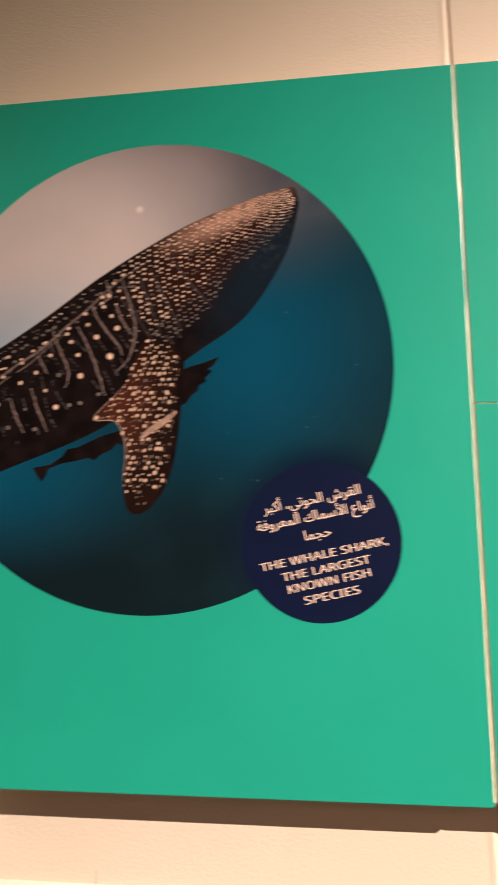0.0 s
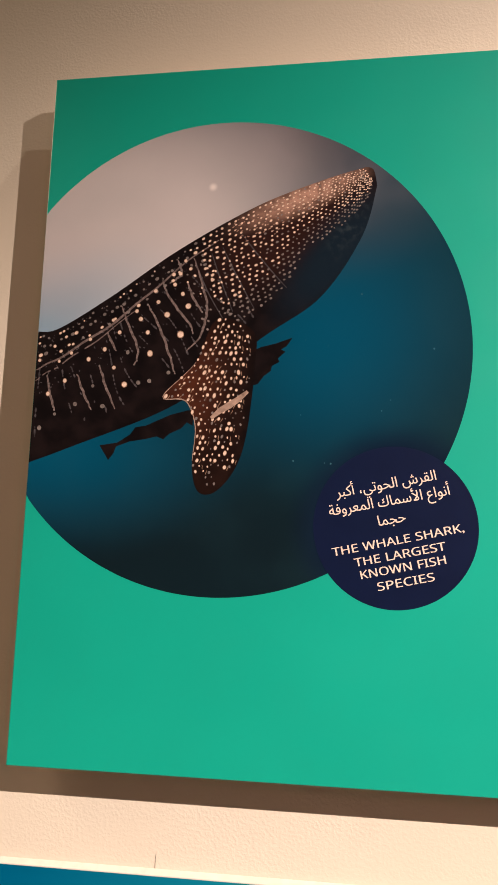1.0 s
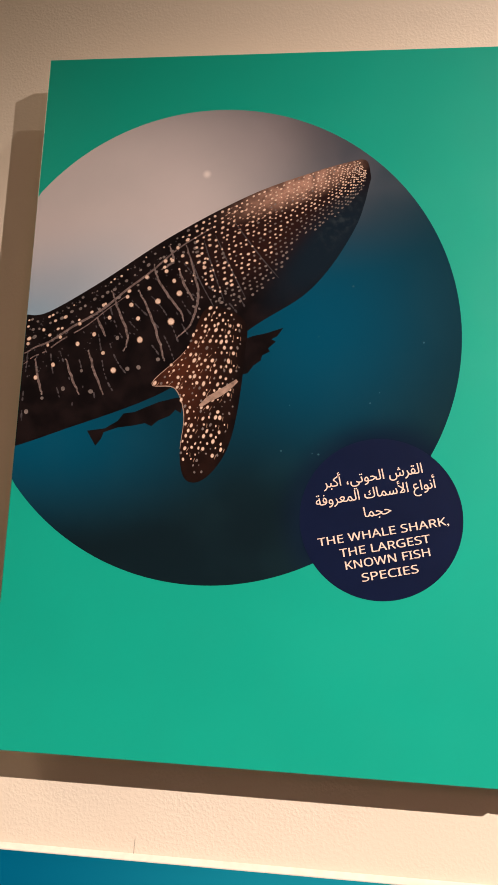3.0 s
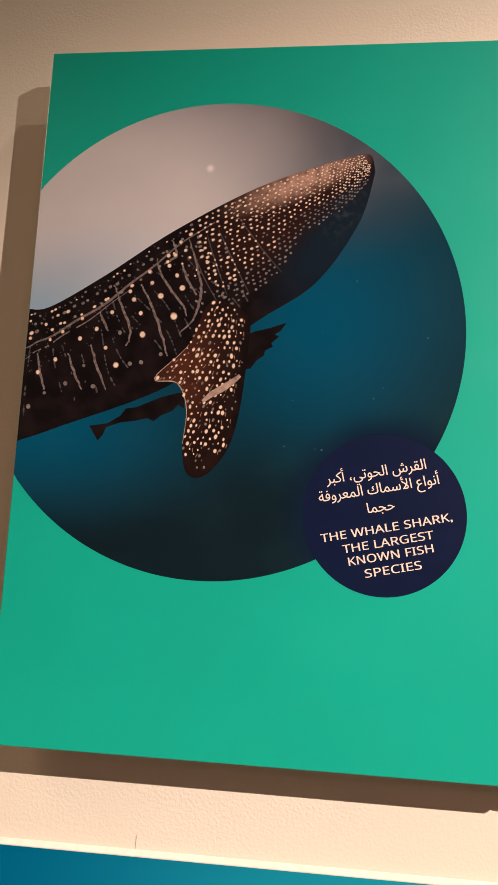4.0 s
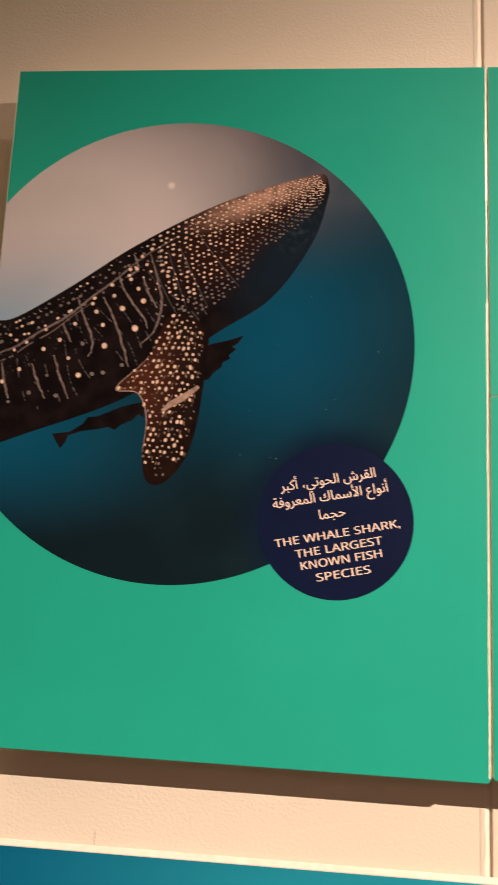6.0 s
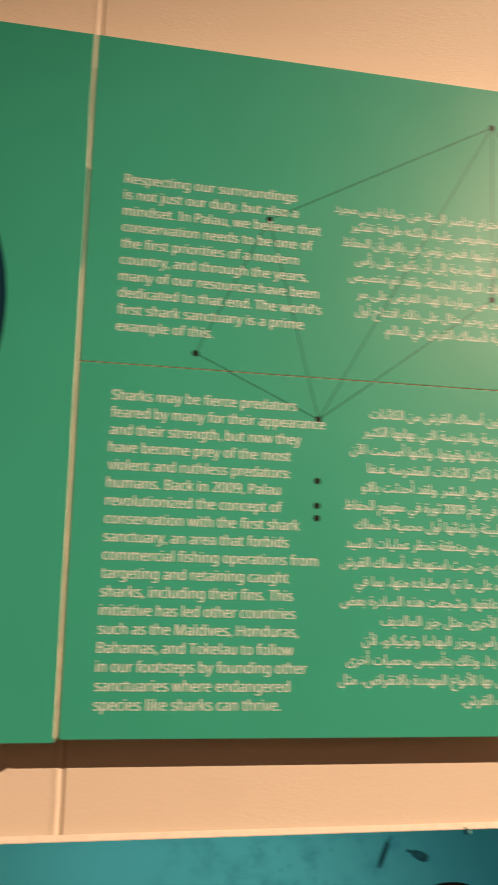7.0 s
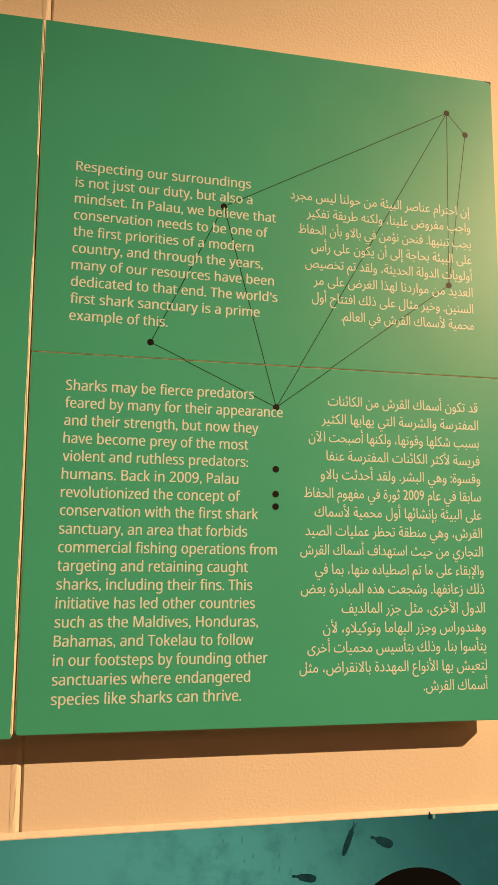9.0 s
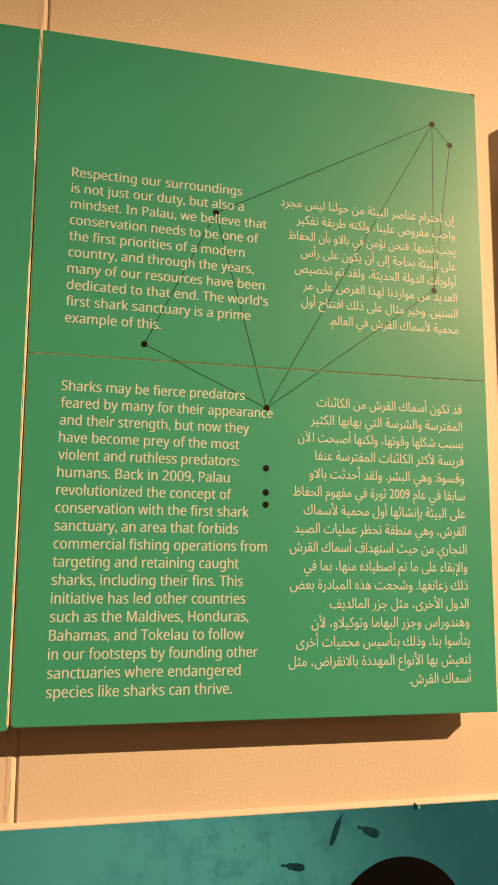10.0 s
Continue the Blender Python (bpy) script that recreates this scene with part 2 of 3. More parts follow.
# ---- lettering ----
FORMS = {}
for letters, start, step in (("آأؤإ", 0xFE81, 2), ("ئ", 0xFE89, 4), ("ا", 0xFE8D, 2), ("ب", 0xFE8F, 4), ("ة", 0xFE93, 2), ("تثجحخ", 0xFE95, 4),
                             ("دذرز", 0xFEA9, 2), ("سشصضطظعغفقكلمنه", 0xFEB1, 4), ("وى", 0xFEED, 2), ("ي", 0xFEF1, 4)):
    for k, letter in enumerate(letters):
        FORMS[letter] = (start + step * k, step)
LAM_ALEF = {"آ": 0xFEF5, "أ": 0xFEF7, "إ": 0xFEF9, "ا": 0xFEFB}


def joined(text):
    """Arabic text as joined letter forms, in the order in which they stand from left to right."""
    out, before, k = [], False, 0
    while k < len(text):
        c = text[k]
        if c == "ء":
            out.append("\ufe80")
            before = False
        elif c not in FORMS:
            out.append(c)
            before = False
        elif c == "ل" and text[k + 1:k + 2] in LAM_ALEF and text[k + 1:k + 2]:
            out.append(chr(LAM_ALEF[text[k + 1]] + before))
            before, k = False, k + 1
        else:
            code, step = FORMS[c]
            after = step == 4 and text[k + 1:k + 2] != "" and text[k + 1] in FORMS
            out.append(chr(code + (1 if before else 0) + (2 if after else 0)))
            before = step == 4
        k += 1
    runs, digits = [], ""
    for c in out:
        if c.isdigit():
            digits += c
            continue
        if digits:
            runs.append(digits)
            digits = ""
        runs.append(c)
    return "".join(reversed(runs + [digits]))


def upright(text):
    """Latin letters and digits in the built-in font's plain sans-serif alphabet."""
    out = ""
    for c in text:
        if "A" <= c <= "Z":
            c = chr(0x1D5A0 + ord(c) - 65)
        elif "a" <= c <= "z":
            c = chr(0x1D5BA + ord(c) - 97)
        elif "0" <= c <= "9":
            c = chr(0x1D7E2 + ord(c) - 48)
        out += c
    return out


def filled(loops):
    """The area inside closed outlines that may cross one another, as level strips."""
    edges = np.array([(*a, *b) for loop in loops for a, b in zip(loop, loop[1:] + loop[:1]) if abs(a[1] - b[1]) > 1e-6])
    low, high = np.minimum(edges[:, 1], edges[:, 3]), np.maximum(edges[:, 1], edges[:, 3])
    way, slope = np.sign(edges[:, 3] - edges[:, 1]), (edges[:, 2] - edges[:, 0]) / (edges[:, 3] - edges[:, 1])
    levels = np.unique(np.round(np.concatenate((low, high)), 4))
    quads = []
    for a, b in zip(levels, levels[1:]):
        m = (a + b) / 2
        live = np.nonzero((low < m) & (high > m))[0]
        live = live[np.argsort(edges[live, 0] + slope[live] * (m - edges[live, 1]))]
        wound, start = 0, None
        for e in live:
            was, wound = wound, wound + way[e]
            if was == 0:
                start = e
            elif wound == 0:
                at = [(edges[k, 0] + slope[k] * (y - edges[k, 1]), y) for k, y in ((start, a), (e, a), (e, b), (start, b))]
                quads.append(at)
    return quads


def outlines(text):
    """The outlines of a line of text, in groups that touch."""
    data = bpy.data.curves.new("line", "FONT")
    data.body, data.size, data.resolution_u, data.fill_mode = text, 1.0, 3, "NONE"
    ob = new("line", data)
    bpy.context.view_layer.update()
    me = bpy.data.meshes.new_from_object(ob.evaluated_get(bpy.context.evaluated_depsgraph_get()))
    bpy.data.objects.remove(ob)
    bpy.data.curves.remove(data)
    after = {e.vertices[0]: e.vertices[1] for e in me.edges}
    groups = []
    while after:
        first, second = after.popitem()
        ring = [first, second]
        while second in after:
            second = after.pop(second)
            ring.append(second)
        loop = [(me.vertices[k].co.x, me.vertices[k].co.y) for k in ring[:-1]]
        xs, ys = [p[0] for p in loop], [p[1] for p in loop]
        box, held, rest = [min(xs), max(xs), min(ys), max(ys)], [loop], []
        for other, loops in groups:
            if other[0] <= box[1] and box[0] <= other[1] and other[2] <= box[3] and box[2] <= other[3]:
                box = [min(box[0], other[0]), max(box[1], other[1]), min(box[2], other[2]), max(box[3], other[3])]
                held += loops
            else:
                rest.append((other, loops))
        groups = rest + [(box, held)]
    bpy.data.meshes.remove(me)
    return [loops for _, loops in groups]


def lettering(name, text, x0, x1, z, size, material, parent, y=-0.00016, turn=0.0, bold=0.0):
    """One printed line from x0 to x1 on the baseline z, leaning by turn degrees about its left end; bold lays it twice, a hair apart."""
    quads = [q for loops in outlines(text) for q in filled(loops)]
    left, right = min(p[0] for q in quads for p in q), max(p[0] for q in quads for p in q)
    wide = (x1 - x0) / (right - left + 2 * bold)
    c, s = math.cos(radians(turn)), math.sin(radians(turn))
    verts = []
    for shift in ((-bold, bold) if bold else (0.0,)):
        for q in quads:
            for px, py in q:
                u, w = (px - left + bold + shift) * wide / c, py * size
                verts.append((x0 + c * u - s * w, y - (0.00003 if shift > 0 else 0.0), z + s * u + c * w))
    me = bpy.data.meshes.new(name)
    me.from_pydata(verts, [], [(k, k + 1, k + 2, k + 3) for k in range(0, len(verts), 4)])
    me.materials.append(material)
    return under(parent, new(name, me))


# ---- the room ----
WALL_Y = 0.06


def structure(name, bm, material, label, category):
    ob = new(name, mesh_from(name, bm, material))
    return tagged(ob, label, category, kind="structure")


def groove_x(z, side):
    """The joint in the wall leans a little."""
    return 0.0195 - 0.0185 * (z - 0.98) / 1.40 + side


wall = structure("wall_north", slab([(-5, 0), (groove_x(0, -0.010), 0), (groove_x(8, -0.010), 8), (-5, 8)], WALL_Y, 0.25, 0.0012), M_WALL,
                 "cream painted wall with fine orange-peel texture", "wall")
structure("wall_north_bay", slab([(groove_x(0, 0.008), 0), (10, 0), (10, 8), (groove_x(8, 0.008), 8)], WALL_Y, 0.25, 0.0012), M_WALL,
          "cream painted wall bay with fine orange-peel texture", "wall")
rng = random.Random(4)
bm = bmesh.new()
rows = []
for k in range(401):
    z = 0.02 * k
    w = 0.0015 * rng.random()
    rows.append([bm.verts.new((groove_x(z, s), WALL_Y + d, z)) for s, d in
                 ((-0.0112, -0.0004), (-0.0050, -0.0005 - w * 0.3), (-0.0030 + w, -0.0010 + w), (0.0015 + w, 0.0018 + w * 0.5), (0.0042 + w * 0.6, 0.0046), (0.0092, -0.0003))])
for a, b in zip(rows, rows[1:]):
    for k in range(5):
        bm.faces.new((a[k], a[k + 1], b[k + 1], b[k]))
bmesh.ops.recalc_face_normals(bm, faces=bm.faces)
structure("wall_joint_trim", bm, M_WALL, "uneven caulked joint between two painted wall bays", "wall joint")
structure("floor", box_bm(-5, 10, -8, 0.25, -0.1, 0), M_FLOOR, "dark stone gallery floor", "floor")
structure("ceiling", box_bm(-5, 10, -8, 0.25, 8, 8.1), M_CEIL, "high black gallery ceiling", "ceiling")
structure("wall_south", box_bm(-5, 10, -8.2, -8, 0, 8), M_HALL, "plain dark warm grey hall wall", "wall")
structure("wall_west", box_bm(-5.2, -5, -8, 0.25, 0, 8), M_HALL, "plain dark warm grey hall side wall", "wall")
structure("wall_east", box_bm(10, 10.2, -8, 0.25, 0, 8), M_HALL, "plain dark warm grey hall end wall", "wall")


# a pencil scratch low on the wall
under(wall, new("scratch", mesh_from("scratch", sheet([bar((-0.6395, 0.894), (-0.6385, 0.918), 0.0005)], WALL_Y - 0.0006), M_STREAK)))

# ---- wall panels ----
THICK = 0.0245


def seam_x(z, side):
    return 0.0135 - 0.0115 * (z - 1.06) / 1.25 + side


def standoffs(parent, spots, depth=0.0):
    for x, z in spots:
        bm = bmesh.new()
        bmesh.ops.create_cone(bm, cap_ends=True, segments=20, radius1=0.018, radius2=0.018, depth=WALL_Y - THICK - depth,
                              matrix=Matrix.Translation((x, (WALL_Y + THICK + depth) / 2, z)) @ Matrix.Rotation(math.pi / 2, 4, "X"))
        under(parent, new("standoff", mesh_from("standoff", bm, M_STEEL)))


def eased(outline, corners, r=0.006):
    """The outline with the given corners rounded."""
    out = []
    for k, p in enumerate(outline):
        if k not in corners:
            out.append(p)
            continue
        p = Vector(p)
        a, b = ((Vector(outline[j % len(outline)]) - p).normalized() * r for j in (k - 1, k + 1))
        out += [tuple(p + a * (1 - t) ** 2 + b * t ** 2) for t in (0.0, 0.33, 0.67, 1.0)]
    return out


def board(parent, outline, corners=(), name="board"):
    """A thick board: painted face, pale cut edges."""
    bm = slab(eased(outline, corners), 0.0, THICK, 0.0011)
    me = mesh_from(name, bm, M_GREEN)
    me.materials.append(M_CORE)
    for p in me.polygons:
        if p.normal.y > -0.4:
            p.material_index = 1
    return under(parent, new(name, me))


SPLIT = 1.6905
LEFT, TOP, LOW = -0.8865, 2.3095, 1.060
RIGHT = 0.880

# the picture panel
picture = tagged(thing("picture_panel", -0.44, WALL_Y, LOW), "sea-green wall panel with round underwater photo and navy badge", "wall panel",
                 "gallery wall panels")
board(picture, [(LEFT, LOW - 0.0035), (seam_x(LOW, -0.0025), LOW - 0.002), (seam_x(TOP, -0.0015), TOP), (LEFT, TOP)], (1,))
standoffs(picture, [(-0.7, 1.25), (-0.2, 1.25), (-0.7, 2.1), (-0.2, 2.1)])

PHOTO = (-0.548, 1.770, 0.4285)
round_photo = [p if p[0] > LEFT + 0.0008 else (LEFT + 0.0008, p[1]) for p in disc(*PHOTO, n=220)]
under(picture, tagged(new("photo_print", mesh_from("photo_print", sheet([round_photo], -0.00005), M_PHOTO)), "round photo print of blue water and pale light"))

# the large spotted shape in the photo: a back line and a belly line from its cut end to its tip
BACK = smooth([(LEFT + 0.001, 1.806), (-0.845, 1.812), (-0.749, 1.871), (-0.63, 1.954), (-0.49, 2.032), (-0.371, 2.077), (-0.296, 2.098)], steps=10)
BELLY = smooth([(LEFT + 0.001, 1.566), (-0.81, 1.594), (-0.62, 1.672), (-0.478, 1.785), (-0.374, 1.859), (-0.303, 1.968), (-0.277, 2.062)], steps=10)
hull = BACK + smooth([BACK[-1], (-0.283, 2.092), BELLY[-1]], steps=4)[1:-1] + BELLY[::-1]
body_print = under(picture, tagged(new("tapering_shape_print", mesh_from("tapering_shape_print", sheet([hull], -0.00010), M_HIDE)), "dark tapering shape with pale dots in the print"))


def on_body(u, v):
    """A place on the spotted shape: u from its cut end to its tip, v from back to belly."""
    k = u * (len(BACK) - 1)
    i, f = min(int(k), len(BACK) - 2), k - min(int(k), len(BACK) - 2)
    a = [BACK[i][j] * (1 - f) + BACK[i + 1][j] * f for j in (0, 1)]
    b = [BELLY[i][j] * (1 - f) + BELLY[i + 1][j] * f for j in (0, 1)]
    return a[0] * (1 - v) + b[0] * v, a[1] * (1 - v) + b[1] * v


def evenly(w):
    """Even steps along the back, 0 to 1, as places for on_body as far as the ribs reach."""
    return 0.53 * (w / 0.14 * 0.315 if w < 0.14 else 0.315 + (w - 0.14) / 0.86 * 0.685)


def halo(rings, grow):
    """The same dots a little larger, for their soft rims."""
    out = []
    for ring in rings:
        cx, cz = sum(p[0] for p in ring) / len(ring), sum(p[1] for p in ring) / len(ring)
        out.append([(cx + (x - cx) * grow, cz + (z - cz) * grow) for x, z in ring])
    return out


rng = random.Random(11)
FIN = smooth([(-0.556, 1.822), (-0.590, 1.745), (-0.647, 1.684), (-0.606, 1.676), (-0.587, 1.630), (-0.590, 1.560), (-0.578, 1.518), (-0.548, 1.518),
              (-0.514, 1.560), (-0.496, 1.625), (-0.486, 1.735), (-0.490, 1.800)], closed=True, steps=6)
bright, dim, streaks, slits, specks = [], [], [], [], []


def dab(u, v, r, stretch, turn, pale):
    p = on_body(min(u, 0.994), v)
    if not inside(p, FIN):
        (bright if pale else dim).append(disc(*p, r, 9, stretch, turn))


# fine dots on the head, in slanting ranks, fading towards the jaw; four dark slits cross them
JAW = smooth([(-0.540, 1.800), (-0.474, 1.846), (-0.436, 1.884), (-0.403, 1.937), (-0.345, 1.984), (-0.297, 2.034), (-0.284, 2.070)], steps=4)
HEAD = BACK[BACK.index(max(p for p in BACK if p[0] < -0.60)):] + JAW[::-1]
SLITS = [smooth(line, steps=5) for line in (((-0.598, 1.940), (-0.572, 1.878), (-0.541, 1.824)), ((-0.566, 1.948), (-0.547, 1.894), (-0.524, 1.836)),
                                            ((-0.546, 1.958), (-0.517, 1.899), (-0.486, 1.841)), ((-0.512, 1.982), (-0.487, 1.948), (-0.457, 1.910), (-0.430, 1.879)))]
near_slit = [p for line in SLITS for p in line]
for i in range(38):
    for j in range(22):
        w = (i + 0.5 * (j % 2)) / 38
        u = 0.475 + 0.515 * w + 0.02 * (j / 22 - 0.4) + rng.uniform(-0.0028, 0.0028)
        v = 0.03 + 0.86 * j / 22 + rng.uniform(-0.008, 0.008)
        p = on_body(min(u, 0.994), v)
        if not inside(p, HEAD) or rng.random() < 0.05 + 0.25 * max(0.0, (u - 0.88) / 0.11):
            continue
        if min((p[0] - q[0]) ** 2 + (p[1] - q[1]) ** 2 for q in near_slit) < 0.0032 ** 2:
            continue
        back = min(1.0, max(0.0, (-0.290 - p[0]) / 0.09))
        low = not inside((p[0] + 0.014 * back + rng.uniform(-0.006, 0.006) * back, p[1] - 0.006 - 0.032 * back), HEAD)
        r = (0.0025 - 0.0013 * w) * rng.uniform(0.7, 1.12) * (0.95 if low else 1.0)
        dab(u, v, r, rng.uniform(1.1, 1.6), 0.55 + rng.uniform(-0.25, 0.25), not low and rng.random() < 0.93)
# brownish dashes between the dots where light falls on the head
glow = []
for k in range(330):
    u, v = rng.uniform(0.60, 0.96), rng.uniform(0.04, 0.34) * rng.uniform(0.6, 1.0)
    a = on_body(u, v)
    if inside(a, HEAD) and all((a[0] - q[0][0]) ** 2 + (a[1] - q[0][1]) ** 2 > 0.0062 ** 2 for q in glow):
        lean, long = 0.50 + rng.uniform(-0.3, 0.3), rng.uniform(0.003, 0.007)
        glow.append(disc(*a, 0.0011 * rng.uniform(0.7, 1.2), 8, long / 0.0022, lean))
# small dots along the back
for v, n, r in ((0.045, 26, 0.0019), (0.105, 24, 0.0026), (0.185, 19, 0.0030)):
    for k in range(n):
        dab(evenly((k + 0.5 + rng.uniform(-0.3, 0.3)) / n), v + rng.uniform(-0.012, 0.012), r * rng.uniform(0.7, 1.2), rng.uniform(1.0, 1.4), 0.6, rng.random() < 0.42)
# large dots, each at its own size in millimetres, and faint ones low on the side
for x, z, r in ((-0.619, 1.871, 4.1), (-0.608, 1.848, 5.1), (-0.620, 1.796, 6.4), (-0.646, 1.833, 5.1), (-0.634, 1.889, 3.7), (-0.637, 1.908, 3.7), (-0.616, 1.933, 3.5), (-0.663, 1.857, 3.7), (-0.669, 1.878, 3.7), (-0.674, 1.762, 5.7), (-0.680, 1.801, 4.1), (-0.694, 1.826, 4.1), (-0.702, 1.841, 3.7), (-0.732, 1.802, 3.7), (-0.745, 1.825, 3.1), (-0.758, 1.771, 4.1), (-0.786, 1.790, 3.5), (-0.787, 1.753, 4.1), (-0.820, 1.765, 3.3), (-0.852, 1.778, 3.1), (-0.842, 1.750, 3.1), (-0.718, 1.706, 5.1), (-0.739, 1.737, 3.5), (-0.829, 1.714, 4.1), (-0.859, 1.690, 4.1), (-0.879, 1.752, 3.1)):
    bright.append(disc(x, z, r * 0.001, 12, rng.uniform(0.85, 1.0), rng.uniform(-0.3, 0.3)))
for x, z, r in ((-0.715, 1.765, 4.1), (-0.693, 1.709, 4.1), (-0.673, 1.712, 4.1), (-0.807, 1.671, 4.1), (-0.756, 1.667, 4.6), (-0.871, 1.628, 4.6), (-0.844, 1.653, 3.1), (-0.639, 1.727, 3.6), (-0.776, 1.704, 3.1)):
    dim.append(disc(x, z, r * 0.001, 10, rng.uniform(0.8, 1.0), rng.uniform(0, 2)))
for i in range(7):
    for j in range(11):
        u, v = 0.475 + 0.026 * i + 0.013 * (j % 2) - 0.035 * (j / 10) + rng.uniform(-0.005, 0.005), 0.16 + 0.052 * j + rng.uniform(-0.012, 0.012)
        if u < 0.53:
            dab(u, v, rng.uniform(0.0018, 0.0032), rng.uniform(0.7, 1.0), rng.uniform(0.4, 1.2), v < 0.45 and rng.random() < 0.7)
# wandering rib lines between them
RIBS = (((-0.601, 1.937), (-0.586, 1.894), (-0.574, 1.847), (-0.577, 1.821), (-0.585, 1.790), (-0.608, 1.767)),
        ((-0.611, 1.892), (-0.599, 1.862), (-0.582, 1.836)),
        ((-0.657, 1.901), (-0.648, 1.873), (-0.626, 1.841), (-0.604, 1.815), (-0.598, 1.798)),
        ((-0.683, 1.853), (-0.666, 1.825), (-0.650, 1.789), (-0.634, 1.746), (-0.628, 1.725)),
        ((-0.730, 1.851), (-0.718, 1.819), (-0.704, 1.790), (-0.696, 1.765), (-0.701, 1.742)),
        ((-0.754, 1.800), (-0.737, 1.767)),
        ((-0.806, 1.724), (-0.794, 1.694), (-0.777, 1.661)),
        ((-0.765, 1.740), (-0.753, 1.705), (-0.733, 1.662)),
        ((-0.863, 1.723), (-0.853, 1.682), (-0.845, 1.661)),
        ((-0.632, 1.937), (-0.622, 1.910), (-0.628, 1.902), (-0.644, 1.892)))
for rib in RIBS:
    line = [(x + rng.uniform(-0.0009, 0.0009), z + rng.uniform(-0.0009, 0.0009)) for x, z in smooth(rib, steps=5)]
    streaks += [q for q, p in zip(ribbon(line, 0.0046), line) if not inside(p, FIN)]
    for x, z in line[::2]:
        if not inside((x, z), FIN):
            dim.append(disc(x + rng.uniform(-0.0015, 0.0015), z, rng.uniform(0.0012, 0.0024), 8, 0.8, rng.uniform(-0.5, 0.5)))
# faint broken columns and specks
for k in range(17):
    u = evenly((k + 0.5) / 17)
    for j in range(18):
        v = 0.22 + 0.62 * j / 18 + rng.uniform(-0.008, 0.008)
        if noise.noise((k * 3.7, j * 0.45, 0.5)) < 0.08:
            continue
        a, b = on_body(u + 0.008 * math.sin(v * 7 + k), v), on_body(u + 0.008 * math.sin((v + 0.03) * 7 + k), v + 0.03)
        if not inside(a, FIN) and not inside(b, FIN):
            specks.append(disc((a[0] + b[0]) / 2, (a[1] + b[1]) / 2, rng.uniform(0.0009, 0.0020), 8, rng.uniform(1.8, 3.4), math.atan2(b[1] - a[1], b[0] - a[0])))
for k in range(160):
    p = on_body(rng.uniform(0.01, 0.56), rng.uniform(0.02, 0.5))
    if not inside(p, FIN):
        specks.append(disc(*p, rng.uniform(0.0006, 0.0014), 7, rng.uniform(1.0, 1.8), rng.uniform(0, 3)))
for start, end, n, w in ((0.30, 0.10, 30, 0.0044), (0.385, 0.20, 22, 0.0026)):
    line = [on_body((0.57 if n > 25 else 0.36) * k / n, start + (end - start) * k / n + 0.006 * math.sin(k * 0.9)) for k in range(n + 1)]
    streaks += [q for q in ribbon(line, w) if w > 0.004 or rng.random() < 0.8]
for line in SLITS:
    slits += ribbon(line, 0.0042)
    specks += ribbon([(x - 0.0032, z - 0.0014) for x, z in line], 0.0022)
under(body_print, tagged(new("streak_print", mesh_from("streak_print", sheet(streaks, -0.00013), M_STREAK)), kind="stuff"))
under(body_print, tagged(new("speck_print", mesh_from("speck_print", sheet(specks, -0.00012), M_SPECK)), kind="stuff"))
under(body_print, tagged(new("dash_print", mesh_from("dash_print", sheet(glow, -0.00014), M_GLOW)), kind="stuff"))
under(body_print, tagged(new("dot_rim_print", mesh_from("dot_rim_print", sheet(halo(bright, 1.12), -0.00016), M_RIM)), kind="stuff"))
under(body_print, tagged(new("grey_dot_print", mesh_from("grey_dot_print", sheet(dim, -0.00015), M_DIM)), kind="stuff"))
under(body_print, tagged(new("pale_dot_print", mesh_from("pale_dot_print", sheet(halo(bright, 0.86), -0.00017), M_DOT)), kind="stuff"))
under(body_print, tagged(new("slit_print", mesh_from("slit_print", sheet(slits, -0.00019), M_HIDE)), kind="stuff"))

# darker shapes beside and below it, then the hanging blade with its own dots
far_blade = [(-0.500, 1.70), (-0.497, 1.762), (-0.475, 1.771), (-0.450, 1.777), (-0.421, 1.787), (-0.431, 1.772), (-0.441, 1.766), (-0.433, 1.762), (-0.446, 1.750),
             (-0.443, 1.744), (-0.456, 1.737), (-0.458, 1.728), (-0.470, 1.719), (-0.480, 1.705)]
under(picture, new("far_blade_print", mesh_from("far_blade_print", sheet([far_blade], -0.00009), M_HIDE)))
small_shape = [(-0.757, 1.597), (-0.748, 1.583), (-0.740, 1.571), (-0.731, 1.583), (-0.727, 1.595), (-0.703, 1.604), (-0.676, 1.608), (-0.655, 1.613), (-0.643, 1.608), (-0.632, 1.618),
               (-0.612, 1.627), (-0.602, 1.638), (-0.592, 1.632), (-0.590, 1.660), (-0.602, 1.659), (-0.632, 1.651), (-0.655, 1.641), (-0.675, 1.632), (-0.694, 1.629), (-0.703, 1.616), (-0.725, 1.602), (-0.743, 1.599)]
under(picture, new("small_shape_print", mesh_from("small_shape_print", sheet([small_shape], -0.00009), M_HIDE)))
motes = [disc(rng.uniform(-0.50, -0.17), rng.uniform(1.56, 2.02), rng.uniform(0.0008, 0.0019), 7) for k in range(16)]
motes = [m for m in motes if not inside(m[0], hull) and (m[0][0] + 0.548) ** 2 + (m[0][1] - 1.77) ** 2 < 0.41 ** 2]
under(picture, tagged(new("mote_print", mesh_from("mote_print", sheet(motes, -0.00008), M_MOTE)), kind="stuff"))
blade_print = under(picture, tagged(new("blade_print", mesh_from("blade_print", sheet([FIN], -0.00020), M_FIN)), "brown hanging blade shape with pale dots in the print"))
under(blade_print, new("rim_print", mesh_from("rim_print", sheet(ribbon(FIN[6:30], 0.0020), -0.00022), M_BAND)))
